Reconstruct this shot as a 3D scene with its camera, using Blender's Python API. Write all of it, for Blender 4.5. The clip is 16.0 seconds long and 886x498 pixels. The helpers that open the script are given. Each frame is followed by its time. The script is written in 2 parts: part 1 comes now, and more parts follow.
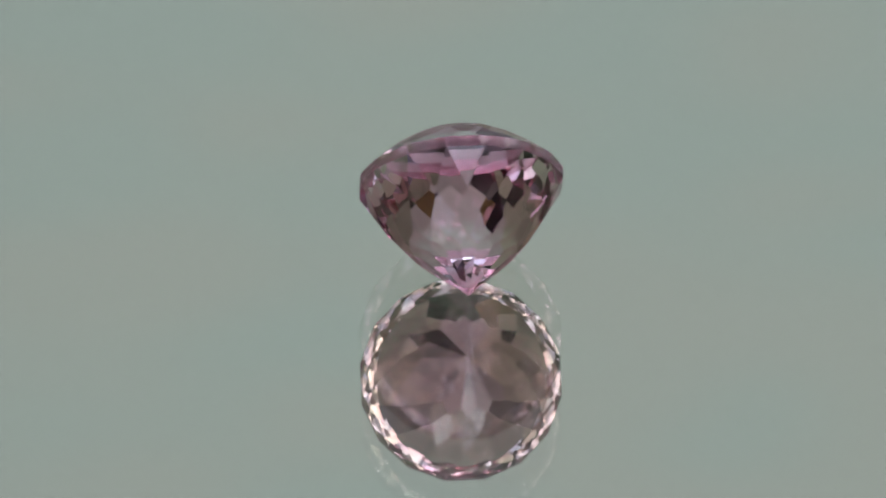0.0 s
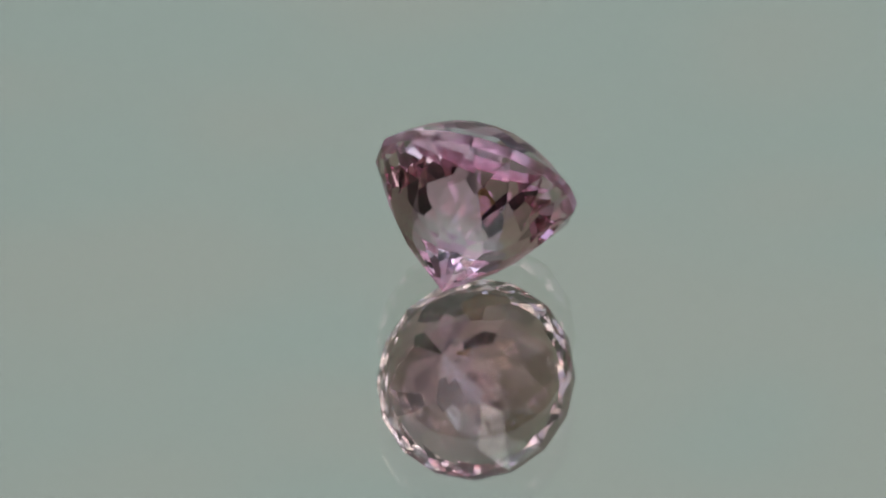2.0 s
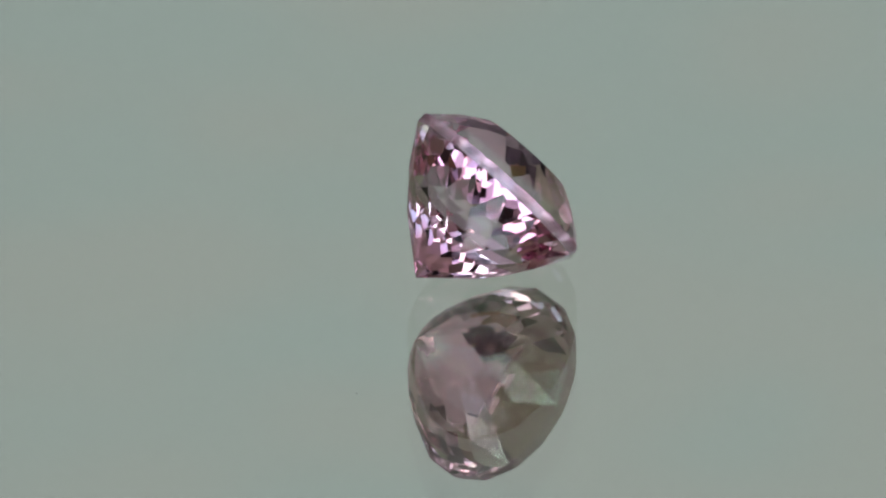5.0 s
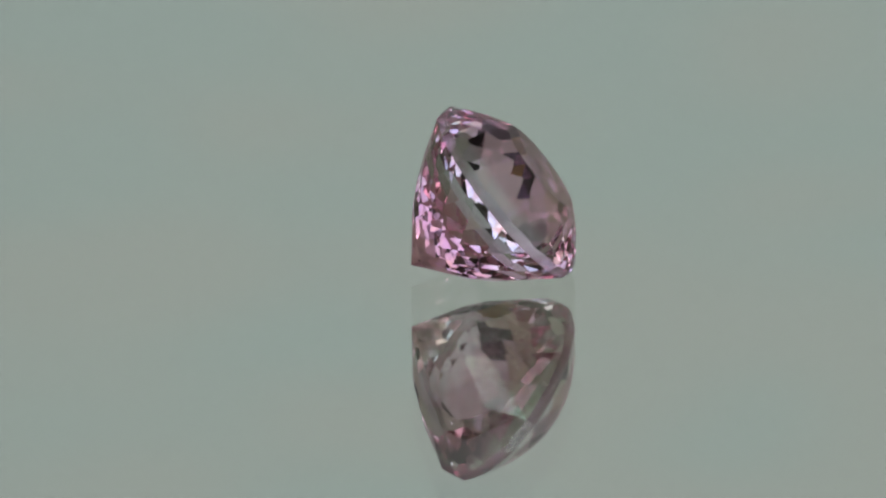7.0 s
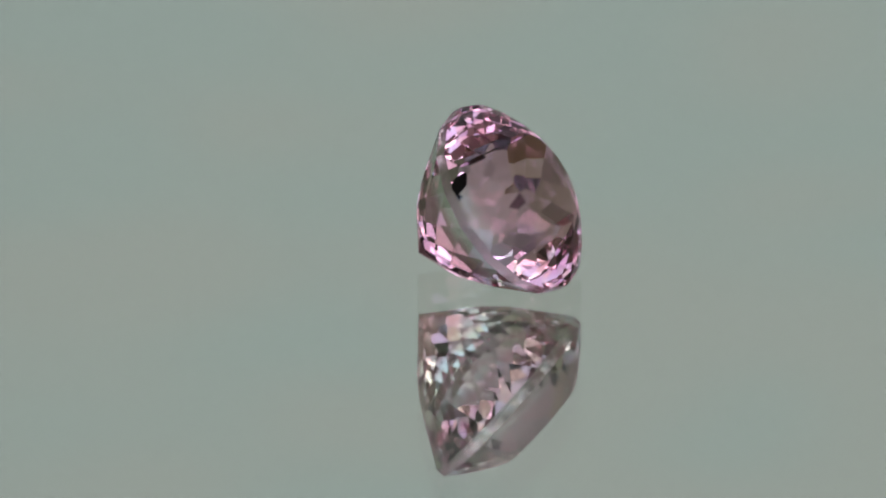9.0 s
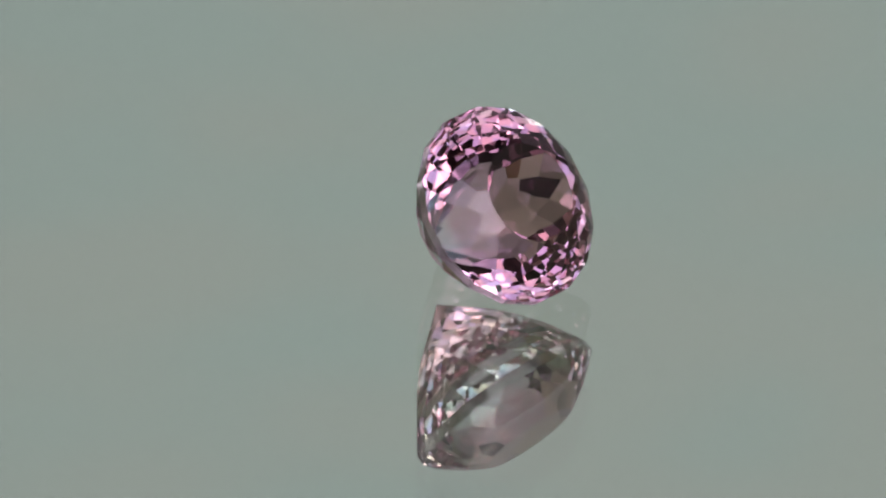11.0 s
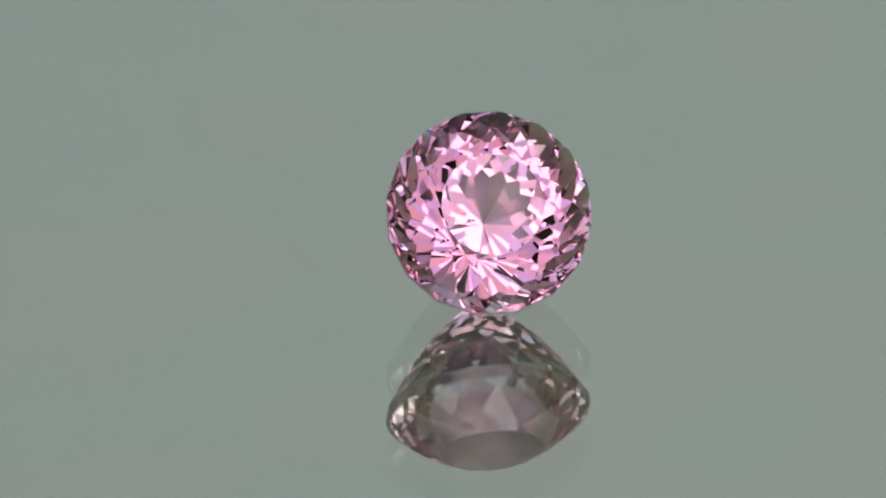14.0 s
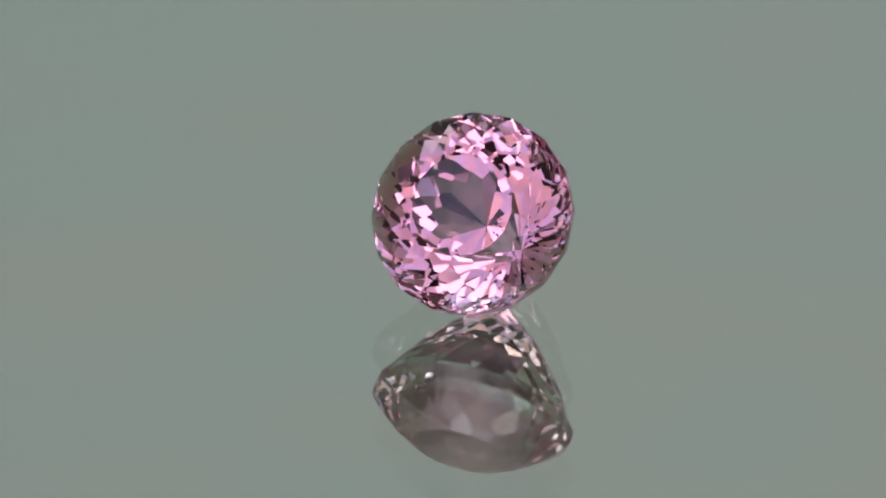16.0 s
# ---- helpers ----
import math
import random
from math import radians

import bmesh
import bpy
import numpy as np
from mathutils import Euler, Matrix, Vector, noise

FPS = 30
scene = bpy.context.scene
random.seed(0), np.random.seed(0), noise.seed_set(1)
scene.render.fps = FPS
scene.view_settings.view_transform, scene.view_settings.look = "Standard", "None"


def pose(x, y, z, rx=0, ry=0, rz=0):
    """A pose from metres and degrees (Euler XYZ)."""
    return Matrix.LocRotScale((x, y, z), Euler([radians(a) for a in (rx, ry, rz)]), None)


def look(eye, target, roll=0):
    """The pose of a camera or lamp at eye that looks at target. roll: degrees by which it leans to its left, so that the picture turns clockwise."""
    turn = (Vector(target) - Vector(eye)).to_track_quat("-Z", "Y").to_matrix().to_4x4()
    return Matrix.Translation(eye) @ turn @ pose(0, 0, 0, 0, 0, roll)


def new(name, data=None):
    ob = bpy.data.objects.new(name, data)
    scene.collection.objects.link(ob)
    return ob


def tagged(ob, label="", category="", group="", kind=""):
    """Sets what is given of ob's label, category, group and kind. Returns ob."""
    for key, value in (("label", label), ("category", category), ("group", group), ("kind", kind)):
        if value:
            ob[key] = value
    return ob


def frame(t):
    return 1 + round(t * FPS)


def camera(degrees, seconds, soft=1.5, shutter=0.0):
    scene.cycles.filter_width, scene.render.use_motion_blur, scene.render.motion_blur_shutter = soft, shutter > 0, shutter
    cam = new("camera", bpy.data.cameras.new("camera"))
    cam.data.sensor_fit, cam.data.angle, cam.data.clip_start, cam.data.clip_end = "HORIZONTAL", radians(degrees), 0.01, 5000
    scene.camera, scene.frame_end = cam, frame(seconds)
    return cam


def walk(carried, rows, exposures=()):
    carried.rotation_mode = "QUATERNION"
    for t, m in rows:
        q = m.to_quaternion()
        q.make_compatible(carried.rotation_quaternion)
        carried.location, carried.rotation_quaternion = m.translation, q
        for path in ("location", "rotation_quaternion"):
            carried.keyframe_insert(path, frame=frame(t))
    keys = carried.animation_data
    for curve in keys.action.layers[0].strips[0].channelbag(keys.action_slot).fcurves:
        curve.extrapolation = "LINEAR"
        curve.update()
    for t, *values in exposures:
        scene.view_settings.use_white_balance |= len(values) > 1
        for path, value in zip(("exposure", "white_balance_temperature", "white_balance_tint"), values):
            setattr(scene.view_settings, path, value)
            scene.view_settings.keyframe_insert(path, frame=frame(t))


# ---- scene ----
# A faceted pink stone lies on its side on a turning glass mirror; a glowing backdrop hangs beyond it, two panel lamps
# and an added wide window are behind the camera.
# The turning axis is the world's z axis; the upper face of the mirror is z = 0.
SECONDS = 16.0
cam = camera(5.531, SECONDS, soft=2.0)
EYE, AIM = (-0.001589, -0.417598, 0.218560), (-0.001589, 0.000670, 0.001290)
# focused on the stone; its mirror image lies a little beyond
cam.data.dof.use_dof, cam.data.dof.focus_distance, cam.data.dof.aperture_fstop = True, 0.4655, 110.0
walk(cam, [(0.0, look(EYE, AIM)), (SECONDS, look(EYE, AIM))],
     exposures=[(0.0, 0.0), (9.0, 0.0), (11.5, -0.10), (13.5, -0.12), (14.0, -0.18), (15.0, -0.28), (SECONDS, -0.28)])


def turned(t):
    """The turn of the mirror at t seconds, in degrees from its turn at the start."""
    return -12.72 * t - 0.0224 * ((t - 8.0) ** 2 - 64.0)


# ---- world and light ----
world = bpy.data.worlds.new("room_surroundings")
world.use_nodes = True
world.node_tree.nodes["Background"].inputs["Color"].default_value = (0.5, 0.5, 0.5, 1)
world.node_tree.nodes["Background"].inputs["Strength"].default_value = 0.02
scene.world = world
scene.cycles.max_bounces = 32
scene.cycles.transmission_bounces = 32
scene.cycles.glossy_bounces = 32
# The light of the place: two panel lamps above the camera, an added glowing sheet outside the window, and glow put into
# the backdrop and side cloths (see materials).
SHEET_GLOW, CLOTH_GLOW, LAMP_GLOW = 1.52, 1.295, 4.1


# ---- materials ----
def material(name):
    m = bpy.data.materials.new(name)
    m.use_nodes = True
    n = m.node_tree.nodes
    n.clear()
    out = n.new("ShaderNodeOutputMaterial")
    return m, n, m.node_tree.links, out


def gem_material():
    """Clear pink stone: light loses some green and blue at each passage; the tint pales towards the rim to imitate
    light's shorter way there.
    """
    m, n, links, out = material("pink_gem")
    co = n.new("ShaderNodeTexCoord")
    ball = n.new("ShaderNodeVectorMath")
    ball.operation = "MULTIPLY"
    ball.inputs[1].default_value = (1.0, 1.0, 0.0)
    size = n.new("ShaderNodeVectorMath")
    size.operation = "LENGTH"
    zone = n.new("ShaderNodeMapRange")
    zone.inputs["From Max"].default_value = 0.0053
    hue = n.new("ShaderNodeValToRGB")
    stops = hue.color_ramp.elements
    stops[0].position, stops[0].color = 0.38, (0.916, 0.708, 0.770, 1)
    stops[1].position, stops[1].color = 0.94, (0.965, 0.99, 0.995, 1)
    shoulder = stops.new(0.84)
    shoulder.color = (0.916, 0.752, 0.806, 1)
    g = n.new("ShaderNodeBsdfGlass")
    g.inputs["Roughness"].default_value = 0.0
    g.inputs["IOR"].default_value = 1.629
    links.new(co.outputs["Object"], ball.inputs[0])
    links.new(ball.outputs["Vector"], size.inputs[0])
    links.new(size.outputs["Value"], zone.inputs["Value"])
    links.new(zone.outputs["Result"], hue.inputs["Fac"])
    links.new(hue.outputs["Color"], g.inputs["Color"])
    links.new(g.outputs[0], out.inputs["Surface"])
    return m


def pane_material():
    m, n, links, out = material("mirror_glass")
    g = n.new("ShaderNodeBsdfGlass")
    g.inputs["Color"].default_value = (0.946, 0.981, 0.940, 1)
    g.inputs["Roughness"].default_value = 0.0
    g.inputs["IOR"].default_value = 1.52
    links.new(g.outputs[0], out.inputs["Surface"])
    return m


def silver_material():
    m, n, links, out = material("mirror_silver")
    g = n.new("ShaderNodeBsdfAnisotropic")
    g.inputs["Color"].default_value = (0.93, 0.94, 0.92, 1)
    g.inputs["Roughness"].default_value = 0.0
    links.new(g.outputs[0], out.inputs["Surface"])
    return m


def cloth_material(name, dark, light, scale, rough=0.9, glow=0.0, stretch=1.0, pool=None):
    """Matt cloth or paper: broad soft mottling and a fine weave."""
    m, n, links, out = material(name)
    b = n.new("ShaderNodeBsdfPrincipled")
    co = n.new("ShaderNodeTexCoord")
    broad = n.new("ShaderNodeTexNoise")
    broad.inputs["Scale"].default_value = scale
    broad.inputs["Detail"].default_value = 1.0
    broad.inputs["Roughness"].default_value = 0.35
    ramp = n.new("ShaderNodeValToRGB")
    ramp.color_ramp.interpolation = "EASE"
    ramp.color_ramp.elements[0].position, ramp.color_ramp.elements[0].color = 0.36, (*dark, 1)
    ramp.color_ramp.elements[1].position, ramp.color_ramp.elements[1].color = 0.64, (*light, 1)
    fine = n.new("ShaderNodeTexNoise")
    fine.inputs["Scale"].default_value = 900
    bump = n.new("ShaderNodeBump")
    bump.inputs["Strength"].default_value = 0.08
    bump.inputs["Distance"].default_value = 0.0005
    wide = n.new("ShaderNodeMapping")
    wide.inputs["Scale"].default_value = (1.0, 1.0, stretch)
    links.new(co.outputs["Object"], wide.inputs["Vector"])
    links.new(wide.outputs["Vector"], broad.inputs["Vector"])
    links.new(co.outputs["Object"], fine.inputs["Vector"])
    links.new(broad.outputs["Fac"], ramp.inputs["Fac"])
    b.inputs["Specular IOR Level"].default_value = 0.15
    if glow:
        b.inputs["Base Color"].default_value = (0.07, 0.075, 0.07, 1)  # dark base, so that the added glow gives most of the colour
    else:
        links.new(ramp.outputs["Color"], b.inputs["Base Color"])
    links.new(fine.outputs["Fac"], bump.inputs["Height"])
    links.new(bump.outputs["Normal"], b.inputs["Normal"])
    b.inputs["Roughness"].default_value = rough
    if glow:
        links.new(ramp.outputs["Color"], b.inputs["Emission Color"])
        # noise makes the added glow brighter and dimmer, imitating uneven light on the cloth
        glow_noise = n.new("ShaderNodeTexNoise")
        glow_noise.inputs["Scale"].default_value = 1.1
        glow_noise.inputs["Detail"].default_value = 0.0
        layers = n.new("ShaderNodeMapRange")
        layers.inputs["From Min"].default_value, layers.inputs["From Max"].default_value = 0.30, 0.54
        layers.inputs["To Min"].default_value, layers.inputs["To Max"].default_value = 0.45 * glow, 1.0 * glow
        links.new(co.outputs["Object"], glow_noise.inputs["Vector"])
        links.new(glow_noise.outputs["Fac"], layers.inputs["Value"])
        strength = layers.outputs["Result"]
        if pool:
            # a pool of light painted into the glow, strongest at one place and falling off round it
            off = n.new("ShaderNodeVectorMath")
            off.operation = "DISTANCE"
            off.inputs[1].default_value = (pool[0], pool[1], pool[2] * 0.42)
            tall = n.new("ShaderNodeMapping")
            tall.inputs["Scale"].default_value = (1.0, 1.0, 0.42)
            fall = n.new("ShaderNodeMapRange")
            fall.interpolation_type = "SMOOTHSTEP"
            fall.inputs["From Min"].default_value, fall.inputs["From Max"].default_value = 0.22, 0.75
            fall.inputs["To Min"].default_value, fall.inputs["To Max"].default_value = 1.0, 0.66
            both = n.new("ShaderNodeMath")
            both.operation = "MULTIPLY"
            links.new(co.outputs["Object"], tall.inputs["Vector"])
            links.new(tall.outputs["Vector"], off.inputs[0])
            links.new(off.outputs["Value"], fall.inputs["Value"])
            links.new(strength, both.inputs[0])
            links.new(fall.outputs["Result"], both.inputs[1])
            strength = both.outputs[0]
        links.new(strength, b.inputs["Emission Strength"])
    links.new(b.outputs[0], out.inputs["Surface"])
    return m


def sheet_material():
    """Added glow outside the window: soft bright patches, cooler and warmer by turns to imitate the stone's fire."""
    m, n, links, out = material("glowing_sheet")
    co = n.new("ShaderNodeTexCoord")
    blotch = n.new("ShaderNodeTexNoise")
    blotch.inputs["Scale"].default_value = 4.6
    blotch.inputs["Detail"].default_value = 2.0
    bright = n.new("ShaderNodeMapRange")
    bright.inputs["From Min"].default_value, bright.inputs["From Max"].default_value = 0.34, 0.66
    bright.inputs["To Min"].default_value, bright.inputs["To Max"].default_value = 0.74 * SHEET_GLOW, 1.16 * SHEET_GLOW
    shift = n.new("ShaderNodeMapping")
    shift.inputs["Location"].default_value = (3.1, 0.0, 1.7)
    tone = n.new("ShaderNodeTexNoise")
    tone.inputs["Scale"].default_value = 6.5
    tone.inputs["Detail"].default_value = 1.0
    ramp = n.new("ShaderNodeValToRGB")
    ramp.color_ramp.elements[0].position, ramp.color_ramp.elements[0].color = 0.40, (0.72, 0.90, 1.32, 1)
    ramp.color_ramp.elements[1].position, ramp.color_ramp.elements[1].color = 0.64, (0.99, 0.98, 0.99, 1)
    e = n.new("ShaderNodeEmission")
    links.new(co.outputs["Object"], blotch.inputs["Vector"])
    links.new(co.outputs["Object"], shift.inputs["Vector"])
    links.new(shift.outputs["Vector"], tone.inputs["Vector"])
    links.new(blotch.outputs["Fac"], bright.inputs["Value"])
    links.new(tone.outputs["Fac"], ramp.inputs["Fac"])
    links.new(ramp.outputs["Color"], e.inputs["Color"])
    links.new(bright.outputs["Result"], e.inputs["Strength"])
    links.new(e.outputs[0], out.inputs["Surface"])
    return m


def lamp_material():
    """The frosted front of a lit panel lamp, a little uneven over its face."""
    m, n, links, out = material("lit_diffuser")
    co = n.new("ShaderNodeTexCoord")
    uneven = n.new("ShaderNodeTexNoise")
    uneven.inputs["Scale"].default_value = 9.0
    ramp = n.new("ShaderNodeValToRGB")
    ramp.color_ramp.elements[0].position, ramp.color_ramp.elements[0].color = 0.36, (0.78, 0.91, 1.24, 1)
    ramp.color_ramp.elements[1].position, ramp.color_ramp.elements[1].color = 0.62, (1.00, 0.98, 1.02, 1)
    e = n.new("ShaderNodeEmission")
    e.inputs["Strength"].default_value = LAMP_GLOW
    links.new(co.outputs["Object"], uneven.inputs["Vector"])
    links.new(uneven.outputs["Fac"], ramp.inputs["Fac"])
    links.new(ramp.outputs["Color"], e.inputs["Color"])
    links.new(e.outputs[0], out.inputs["Surface"])
    return m


def girdle_material():
    """The band round the stone's widest part is only satin polished."""
    m, n, links, out = material("satin_girdle")
    g = n.new("ShaderNodeBsdfPrincipled")
    g.inputs["Transmission Weight"].default_value = 1.0
    g.inputs["Base Color"].default_value = (0.87, 0.78, 0.83, 1)
    g.inputs["Roughness"].default_value = 0.26
    g.inputs["IOR"].default_value = 1.629
    links.new(g.outputs[0], out.inputs["Surface"])
    return m


GEM, GIRDLE, PANE, SILVER, SHEET, LIT = gem_material(), girdle_material(), pane_material(), silver_material(), sheet_material(), lamp_material()
# Both cloths emit an added glow in place of light falling on them.
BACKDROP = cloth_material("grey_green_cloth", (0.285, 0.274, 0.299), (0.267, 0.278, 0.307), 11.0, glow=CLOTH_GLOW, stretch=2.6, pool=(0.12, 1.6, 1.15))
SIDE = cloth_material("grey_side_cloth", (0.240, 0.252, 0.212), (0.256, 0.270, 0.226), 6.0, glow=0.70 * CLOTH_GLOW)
WALL = cloth_material("grey_wall_paint", (0.13, 0.13, 0.13), (0.16, 0.16, 0.155), 3.0)
CEILING = cloth_material("dark_ceiling_paint", (0.035, 0.035, 0.035), (0.045, 0.045, 0.045), 3.0)
FRAME = cloth_material("window_frame_paint", (0.20, 0.19, 0.18), (0.25, 0.24, 0.23), 9.0, rough=0.6)
BLACK = cloth_material("black_metal", (0.012, 0.012, 0.013), (0.018, 0.018, 0.019), 60.0, rough=0.5)
WOOD = cloth_material("brown_wood", (0.27, 0.18, 0.07), (0.38, 0.26, 0.11), 30.0, rough=0.55, stretch=6.0)
TABLE = cloth_material("grey_table_cloth", (0.10, 0.10, 0.10), (0.13, 0.13, 0.125), 14.0)
DUST = cloth_material("dark_dust", (0.16, 0.16, 0.155), (0.24, 0.235, 0.22), 4000.0)


# ---- building ----
def finish(name, bm, mat, parent=None, label=""):
    mesh = bpy.data.meshes.new(name)
    bmesh.ops.recalc_face_normals(bm, faces=bm.faces[:])
    bm.to_mesh(mesh)
    bm.free()
    mesh.materials.append(mat)
    ob = new(name, mesh)
    if parent:
        ob.parent = parent
    if label:
        tagged(ob, label)
    return ob


def part(name, bm, mat, parent, label=""):
    return finish(name, bm, mat, parent, label)


def slab(bm, x0, y0, z0, x1, y1, z1):
    bmesh.ops.create_cube(bm, size=1.0, matrix=Matrix.Translation(((x0 + x1) / 2, (y0 + y1) / 2, (z0 + z1) / 2))
                          @ Matrix.Diagonal((x1 - x0, y1 - y0, z1 - z0, 1)))


def disc(bm, radius, z0, z1, sides=96, bevel=0.0):
    bmesh.ops.create_cone(bm, cap_ends=True, segments=sides, radius1=radius, radius2=radius, depth=z1 - z0,
                          matrix=Matrix.Translation((0, 0, (z0 + z1) / 2)))
    if bevel:
        rim = [e for e in bm.edges if abs(e.verts[0].co.z - e.verts[1].co.z) < 1e-9]
        bmesh.ops.bevel(bm, geom=rim, offset=bevel, segments=2, affect="EDGES", profile=0.5)


# ---- the room ----
HALF, BACK, FRONT, TOP, FLOOR = 1.5, 1.6, -1.1, 3.1, -0.0066
PLATE = 0.06
CLOTH = (-0.78, 1.15)


def wall(name, boxes, mat, label, category="wall"):
    bm = bmesh.new()
    for box in boxes:
        slab(bm, *box)
    return tagged(finish(name, bm, mat), label, category, kind="structure")


wall("backdrop", [(CLOTH[0], BACK, FLOOR, CLOTH[1], BACK + PLATE, TOP)], BACKDROP, "soft grey-green cloth with added glow, mirrored all round the stone", "backdrop")
wall("wall_north", [(-HALF, BACK, FLOOR, CLOTH[0], BACK + PLATE, TOP), (CLOTH[1], BACK, FLOOR, HALF, BACK + PLATE, TOP)], SIDE, "plain olive-grey cloth with added glow, beside the backdrop")
wall("wall_west", [(-HALF - PLATE, FRONT, FLOOR, -HALF, BACK, TOP)], SIDE, "plain olive-grey cloth wall with added glow")
wall("wall_east", [(HALF, FRONT, FLOOR, HALF + PLATE, BACK, TOP)], SIDE, "plain olive-grey cloth wall with added glow")
# Made-up opening, shaped by where the stone should mirror brightness.
WIN = (-1.15, 0.42, 1.15, 2.15)
LOW = (0.66, 0.12)  # half width and sill of the low middle part, added for more low light
wall("wall_south", [(-HALF, FRONT - PLATE, FLOOR, WIN[0], FRONT, TOP), (WIN[2], FRONT - PLATE, FLOOR, HALF, FRONT, TOP),
                    (WIN[0], FRONT - PLATE, FLOOR, -LOW[0], FRONT, WIN[1]), (LOW[0], FRONT - PLATE, FLOOR, WIN[2], FRONT, WIN[1]),
                    (-LOW[0], FRONT - PLATE, FLOOR, LOW[0], FRONT, LOW[1]), (WIN[0], FRONT - PLATE, WIN[3], WIN[2], FRONT, TOP)],
     WALL, "plain grey painted wall with an added wide window opening")
wall("ceiling", [(-HALF, FRONT, TOP, HALF, BACK, TOP + PLATE)], CEILING, "plain dark ceiling", "ceiling")
wall("floor", [(-HALF, FRONT, FLOOR - PLATE, HALF, BACK, FLOOR)], TABLE, "plain grey cloth under the mirror", "floor")
# Unseen glowing sheet, added to light the stone from the camera's side.
wall("glow_sheet", [(-HALF, FRONT - PLATE - 0.12, FLOOR, HALF, FRONT - PLATE - 0.10, TOP)], SHEET, "added bright sheet glowing outside the window", "sky")


def window():
    root = tagged(new("added_window_1"), "added wide window with a slim grey frame, lets in the sheet's glow", "window", kind="structure")
    y0, y1 = FRONT - PLATE * 0.75, FRONT - PLATE * 0.25
    bm = bmesh.new()
    for box in ((WIN[0], y0, WIN[1], WIN[0] + 0.035, y1, WIN[3]), (WIN[2] - 0.035, y0, WIN[1], WIN[2], y1, WIN[3]),
                (WIN[0] + 0.035, y0, WIN[1], -LOW[0], y1, WIN[1] + 0.03), (LOW[0], y0, WIN[1], WIN[2] - 0.035, y1, WIN[1] + 0.03),
                (-LOW[0], y0, LOW[1], -LOW[0] + 0.03, y1, WIN[1] + 0.03), (LOW[0] - 0.03, y0, LOW[1], LOW[0], y1, WIN[1] + 0.03),
                (-LOW[0] + 0.03, y0, LOW[1], LOW[0] - 0.03, y1, LOW[1] + 0.03),
                (WIN[0] + 0.035, y0, WIN[3] - 0.035, WIN[2] - 0.035, y1, WIN[3])):
        slab(bm, *box)
    part("window_frame", bm, FRAME, root)
    # Unseen bars, added to break up the brightness that the stone mirrors.
    bm = bmesh.new()
    slab(bm, WIN[0] + 0.035, y0 + 0.008, 1.19, WIN[2] - 0.035, y1 - 0.008, 1.22)
    part("transom", bm, FRAME, root)
    for x in (-0.42, 0.42):
        bm = bmesh.new()
        slab(bm, x - 0.014, y0 + 0.004, WIN[1] + 0.035, x + 0.014, y1 - 0.004, WIN[3] - 0.035)
        part("mullion", bm, FRAME, root)
    return root


window()


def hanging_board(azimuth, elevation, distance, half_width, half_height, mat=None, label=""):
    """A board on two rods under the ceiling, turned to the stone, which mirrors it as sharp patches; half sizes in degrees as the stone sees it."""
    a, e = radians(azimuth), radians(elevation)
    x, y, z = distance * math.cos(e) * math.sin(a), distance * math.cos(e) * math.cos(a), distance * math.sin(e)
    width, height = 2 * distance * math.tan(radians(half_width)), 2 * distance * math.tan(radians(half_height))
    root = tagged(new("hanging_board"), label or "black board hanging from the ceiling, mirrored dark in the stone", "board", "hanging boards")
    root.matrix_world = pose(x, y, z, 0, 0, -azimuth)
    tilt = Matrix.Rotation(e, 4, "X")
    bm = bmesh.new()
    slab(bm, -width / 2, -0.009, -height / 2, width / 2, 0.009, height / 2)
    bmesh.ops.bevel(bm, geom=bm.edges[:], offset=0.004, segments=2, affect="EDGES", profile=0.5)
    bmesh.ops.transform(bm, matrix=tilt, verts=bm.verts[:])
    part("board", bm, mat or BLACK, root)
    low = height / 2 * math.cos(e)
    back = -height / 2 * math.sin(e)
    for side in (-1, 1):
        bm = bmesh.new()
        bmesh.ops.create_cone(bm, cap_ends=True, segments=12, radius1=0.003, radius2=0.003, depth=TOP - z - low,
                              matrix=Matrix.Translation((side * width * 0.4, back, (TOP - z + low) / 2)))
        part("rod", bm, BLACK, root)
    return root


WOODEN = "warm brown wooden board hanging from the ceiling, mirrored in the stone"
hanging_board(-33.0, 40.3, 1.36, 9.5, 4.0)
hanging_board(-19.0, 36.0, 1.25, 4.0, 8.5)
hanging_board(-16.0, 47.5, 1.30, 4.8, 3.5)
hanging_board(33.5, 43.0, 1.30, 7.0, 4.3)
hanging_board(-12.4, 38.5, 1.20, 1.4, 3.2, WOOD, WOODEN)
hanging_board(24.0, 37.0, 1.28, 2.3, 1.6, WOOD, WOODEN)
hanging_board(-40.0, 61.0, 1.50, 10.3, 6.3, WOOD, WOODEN)


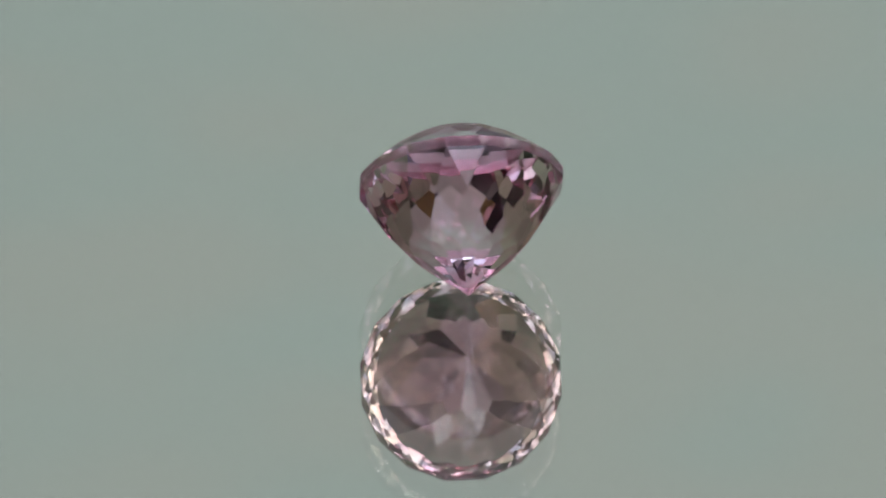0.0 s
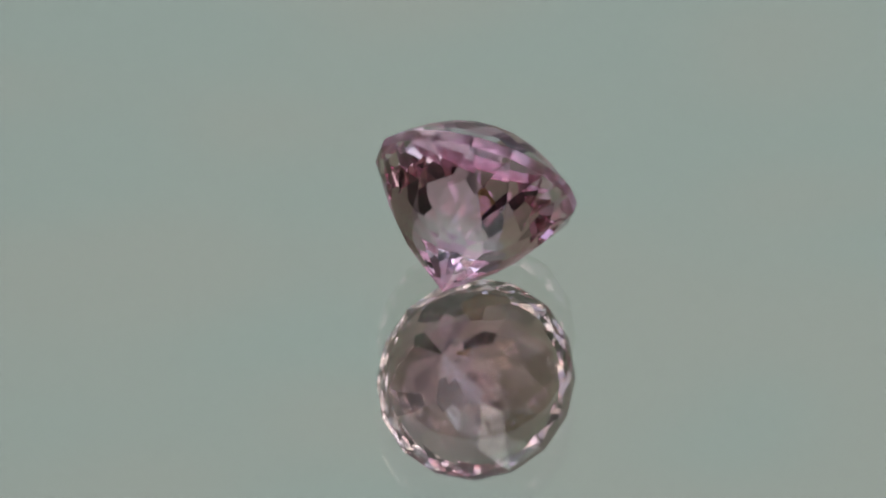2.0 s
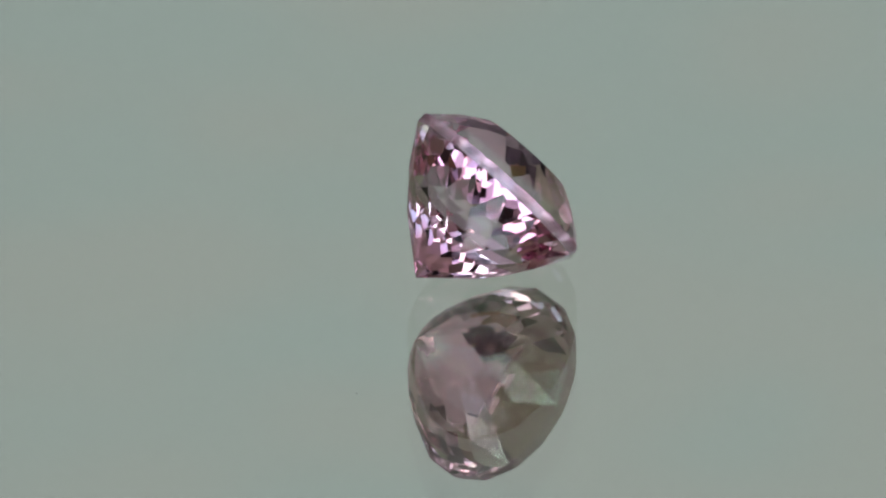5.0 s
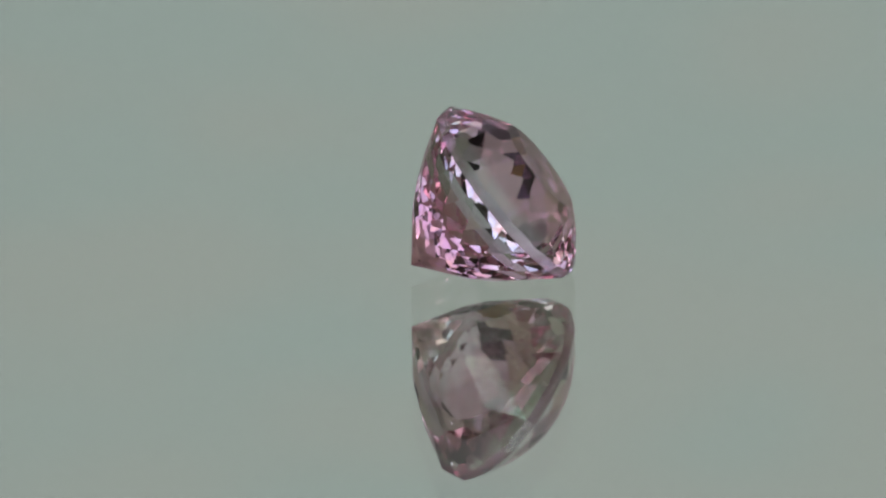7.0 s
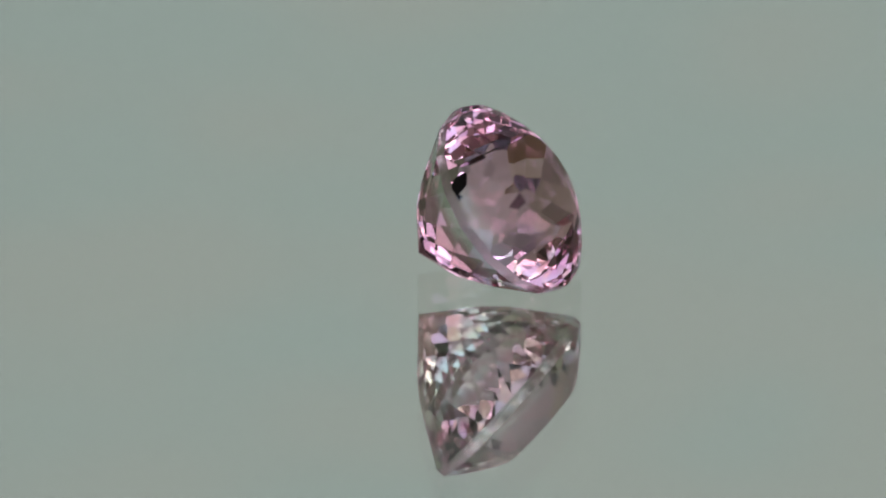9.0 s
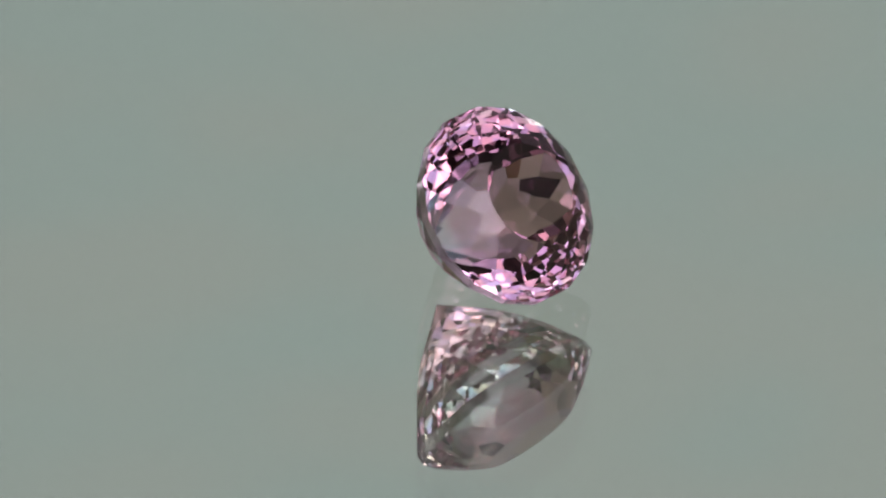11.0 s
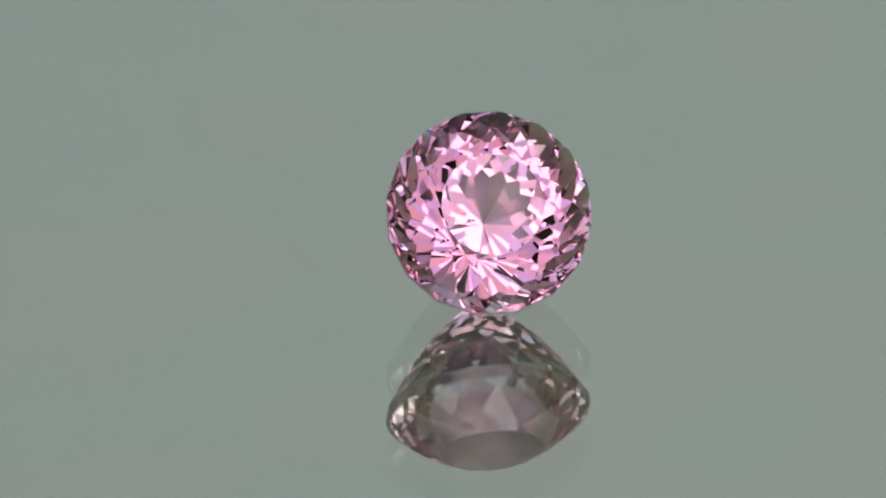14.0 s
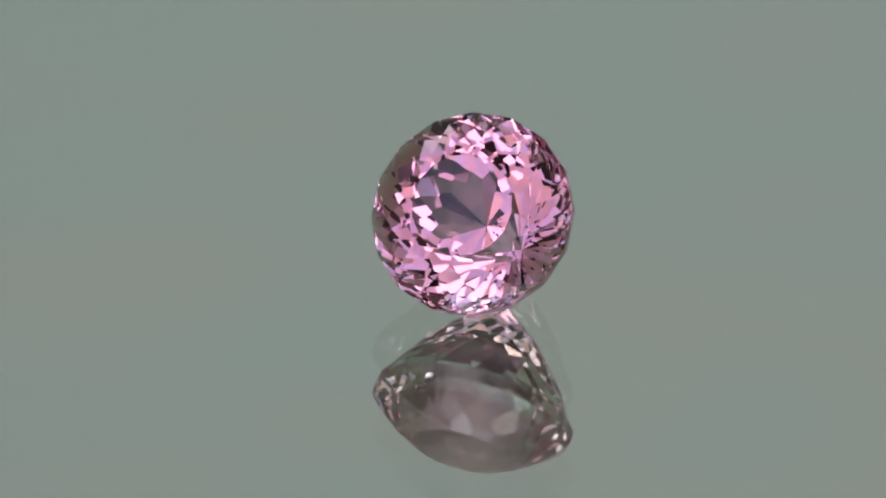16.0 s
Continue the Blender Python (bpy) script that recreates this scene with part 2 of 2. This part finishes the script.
def panel_lamp(azimuth, elevation, distance, half_width, half_height):
    """A lit panel lamp on two rods under the ceiling, turned to the stone; half sizes in degrees as the stone sees it."""
    a, e = radians(azimuth), radians(elevation)
    x, y, z = distance * math.cos(e) * math.sin(a), distance * math.cos(e) * math.cos(a), distance * math.sin(e)
    width, height = 2 * distance * math.tan(radians(half_width)), 2 * distance * math.tan(radians(half_height))
    root = tagged(new("panel_lamp"), "lit white panel lamp in a black housing, hanging above the camera", "lamp", "panel lamps")
    root.matrix_world = pose(x, y, z, 0, 0, -azimuth)
    tilt = Matrix.Rotation(e, 4, "X")
    bm = bmesh.new()
    slab(bm, -width / 2 - 0.012, 0.0, -height / 2 - 0.012, width / 2 + 0.012, 0.03, height / 2 + 0.012)
    bmesh.ops.bevel(bm, geom=bm.edges[:], offset=0.005, segments=2, affect="EDGES", profile=0.5)
    bmesh.ops.transform(bm, matrix=tilt, verts=bm.verts[:])
    part("housing", bm, BLACK, root)
    bm = bmesh.new()
    slab(bm, -width / 2, -0.008, -height / 2, width / 2, -0.001, height / 2)
    bmesh.ops.bevel(bm, geom=bm.edges[:], offset=0.002, segments=2, affect="EDGES", profile=0.5)
    bmesh.ops.transform(bm, matrix=tilt, verts=bm.verts[:])
    part("diffuser", bm, LIT, root, "glowing frosted white front")
    top = tilt @ Vector((0, 0.015, height / 2 + 0.008))
    for side in (-1, 1):
        bm = bmesh.new()
        bmesh.ops.create_cone(bm, cap_ends=True, segments=12, radius1=0.004, radius2=0.004, depth=TOP - z - top.z,
                              matrix=Matrix.Translation((side * width * 0.4, top.y, (TOP - z + top.z) / 2)))
        part("rod", bm, BLACK, root)
    return root


panel_lamp(161.5, 38.5, 1.05, 7.8, 13.5)
panel_lamp(-150.0, 38.0, 1.05, 5.8, 13.0)


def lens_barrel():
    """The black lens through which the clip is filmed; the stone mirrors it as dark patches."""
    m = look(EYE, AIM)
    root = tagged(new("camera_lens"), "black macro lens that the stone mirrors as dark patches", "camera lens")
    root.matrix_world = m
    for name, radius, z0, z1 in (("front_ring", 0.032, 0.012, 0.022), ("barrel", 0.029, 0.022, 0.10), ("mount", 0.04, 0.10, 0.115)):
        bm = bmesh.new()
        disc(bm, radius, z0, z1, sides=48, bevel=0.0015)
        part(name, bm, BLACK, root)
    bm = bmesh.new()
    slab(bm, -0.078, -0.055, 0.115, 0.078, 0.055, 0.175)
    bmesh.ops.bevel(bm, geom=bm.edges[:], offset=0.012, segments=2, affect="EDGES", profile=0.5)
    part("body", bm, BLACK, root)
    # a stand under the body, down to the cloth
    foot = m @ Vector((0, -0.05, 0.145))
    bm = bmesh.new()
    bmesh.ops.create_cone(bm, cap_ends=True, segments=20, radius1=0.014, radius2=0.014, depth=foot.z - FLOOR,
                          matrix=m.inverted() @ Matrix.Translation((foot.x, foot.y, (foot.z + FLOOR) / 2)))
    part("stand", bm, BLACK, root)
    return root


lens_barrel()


# ---- the mirror ----
GLASS = 0.00302


def mirror():
    root = tagged(new("mirror"), "round thick glass mirror, slowly turning under the stone", "mirror")
    bm = bmesh.new()
    disc(bm, 0.11, -GLASS, 0.0, bevel=0.0006)
    part("glass_pane", bm, PANE, root, "clear faintly green glass")
    bm = bmesh.new()
    disc(bm, 0.1094, FLOOR + 0.0016, -GLASS - 0.00002)
    part("silver_backing", bm, SILVER, root, "silvered back of the glass")
    return root


# ---- the stone ----
RADIUS = 0.0053
SIDES = 16
# Outline of the cut, from the table over the girdle to the tip, in radii of the girdle.
OUTLINE = [(0.478, 0.425), (0.640, 0.342), (0.805, 0.226), (0.992, 0.066), (1.0, 0.049), (1.0, -0.049),
           (0.845, -0.295), (0.690, -0.520), (0.495, -0.752), (0.0, -1.190)]
# Rows of facets: slope, offset in facets, and how far each is held off the outline.
CROWN = [(46.17, 0.0, 0.0), (40.28, 0.5, 0.002), (36.23, 0.0, 0.0), (30.27, 0.5, 0.001)]
PAVILION = [(60.44, 0.0, -0.007), (56.32, 0.5, -0.001), (51.39, 0.0, 0.0), (47.55, 0.5, 0.0), (41.05, 0.0, -0.005)]


def facet_planes():
    """Every facet of the cut, as its outward normal and its distance from the stone's middle."""
    planes = [(np.array((0.0, 0.0, 1.0)), OUTLINE[0][1])]
    for k in range(SIDES):
        a = 2 * math.pi * k / SIDES
        planes.append((np.array((math.cos(a), math.sin(a), 0.0)), math.cos(math.pi / SIDES)))
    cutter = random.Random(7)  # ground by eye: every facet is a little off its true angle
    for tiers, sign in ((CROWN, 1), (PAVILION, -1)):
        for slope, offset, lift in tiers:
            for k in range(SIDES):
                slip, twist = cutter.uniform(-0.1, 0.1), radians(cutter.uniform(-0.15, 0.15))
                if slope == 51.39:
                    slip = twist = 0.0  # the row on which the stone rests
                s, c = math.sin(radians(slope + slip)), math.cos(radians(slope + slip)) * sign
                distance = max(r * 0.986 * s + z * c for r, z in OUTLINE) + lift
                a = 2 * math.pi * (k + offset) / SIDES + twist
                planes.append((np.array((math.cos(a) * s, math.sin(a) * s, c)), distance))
    return planes


def ground_facet(i, planes):
    """The corners of one facet: a large square in its plane, ground down by all other facets."""
    n, d = planes[i]
    side = np.cross(n, (0.31, 0.52, 0.79))
    side /= np.linalg.norm(side)
    up = np.cross(n, side)
    ring = [n * d + side * x * 4 + up * y * 4 for x, y in ((-1, -1), (1, -1), (1, 1), (-1, 1))]
    for j, (m, e) in enumerate(planes):
        if j == i or not ring:
            continue
        kept = []
        for p, q in zip(ring, ring[1:] + ring[:1]):
            hp, hq = m @ p - e, m @ q - e
            if hp <= 0:
                kept.append(p)
            if hp * hq < 0:
                kept.append(p + (q - p) * (hp / (hp - hq)))
        ring = kept
    return ring


def stone():
    planes = facet_planes()
    corners, faces = [], []

    def corner(p):
        for k, q in enumerate(corners):
            if abs(p - q).max() < 2e-5:
                return k
        corners.append(p)
        return len(corners) - 1

    for i in range(len(planes)):
        ring = []
        for p in ground_facet(i, planes):
            k = corner(p)
            if k not in ring:
                ring.append(k)
        if len(ring) > 2:
            faces.append(ring)
    root = tagged(new("gemstone"), "faceted transparent pink gemstone, round cut, lying tilted on the mirror", "gemstone")
    zones = {"table": [], "crown": [], "girdle": [], "pavilion": []}
    for ring in faces:
        p = [corners[k] for k in ring]
        up = np.cross(p[1] - p[0], p[2] - p[1])[2] / np.linalg.norm(np.cross(p[1] - p[0], p[2] - p[1]))
        zones["table" if up > 0.999 else "crown" if up > 0.02 else "pavilion" if up < -0.02 else "girdle"].append(ring)
    labels = {"table": "flat round top facet", "girdle": "satin band round the widest part"}
    for name, rings in zones.items():
        used = sorted({k for ring in rings for k in ring})
        number = {k: i for i, k in enumerate(used)}
        mesh = bpy.data.meshes.new(name)
        mesh.from_pydata([tuple(float(v) * RADIUS for v in corners[k]) for k in used], [], [[number[k] for k in ring] for ring in rings])
        mesh.materials.append(GIRDLE if name == "girdle" else GEM)
        ob = new(name, mesh)
        ob.parent = root
        tagged(ob, labels.get(name, ""))
    for x, y, z, size in ((0.03, 0.100, -1.055, 0.018), (0.01, 0.130, -1.030, 0.013)):
        bm = bmesh.new()
        bmesh.ops.create_icosphere(bm, subdivisions=2, radius=size * RADIUS)
        for v in bm.verts:
            v.co *= 1.0 + 0.5 * noise.noise(v.co * (1.4 / (size * RADIUS)) + Vector((x, y, z)) * 20)
            v.co.x *= 0.5
            v.co += Vector((x, y, z)) * RADIUS
        part("inclusion", bm, BLACK, root, "small dark flaw near the tip")
    return root


# ---- dust on the glass ----
def speck(x, y, size, stretch=1.0):
    bm = bmesh.new()
    bmesh.ops.create_icosphere(bm, subdivisions=2, radius=size)
    for v in bm.verts:
        v.co *= 1.0 + 0.45 * noise.noise(v.co * (1.3 / size) + Vector((x, y, 0)) * 1000)
        v.co.x *= stretch
        v.co.z *= 0.6
    low = min(v.co.z for v in bm.verts)
    for v in bm.verts:
        v.co += Vector((x, y, -low))
    ob = finish("dust_speck", bm, DUST)
    return tagged(ob, "tiny dark dust speck lying on the mirror glass", "dust", "dust on the mirror")


MIRROR = mirror()
STONE = stone()
SPECKS = [speck(x, y, s, w) for x, y, s, w in (
    (0.00843, -0.01110, 0.000040, 1.4), (-0.00806, 0.00408, 0.000034, 1.2), (-0.00337, -0.01518, 0.000032, 1.5),
    (-0.01633, -0.00779, 0.000028, 1.0))]

# The stone's rest: its axis leans up by this angle, and its lowest facet lies on the glass.
LEAN = radians(38.61)
STAND = (0.00053, -0.00171)
HEADING = 185.89 - 0.0224 * 64.0


def rest_pose():
    axis = Vector((0, -math.cos(LEAN), math.sin(LEAN)))
    up = Vector((0, math.sin(LEAN), math.cos(LEAN)))
    side = axis.cross(up)
    m = Matrix((up, side, axis)).transposed()
    low = min((m @ v.co).z for ob in STONE.children if ob.name.startswith("pavilion") for v in ob.data.vertices)
    return Matrix.Translation((STAND[0], STAND[1], -low + 0.000003)) @ m.to_4x4()


def motions():
    rest = rest_pose()
    times = [0.5 * k for k in range(int(SECONDS * 2) + 1)]
    walk(STONE, [(t, pose(0, 0, 0, 0, 0, HEADING + turned(t)) @ rest) for t in times])
    for ob in [MIRROR] + SPECKS:
        walk(ob, [(t, pose(0, 0, 0, 0, 0, turned(t))) for t in times])


motions()
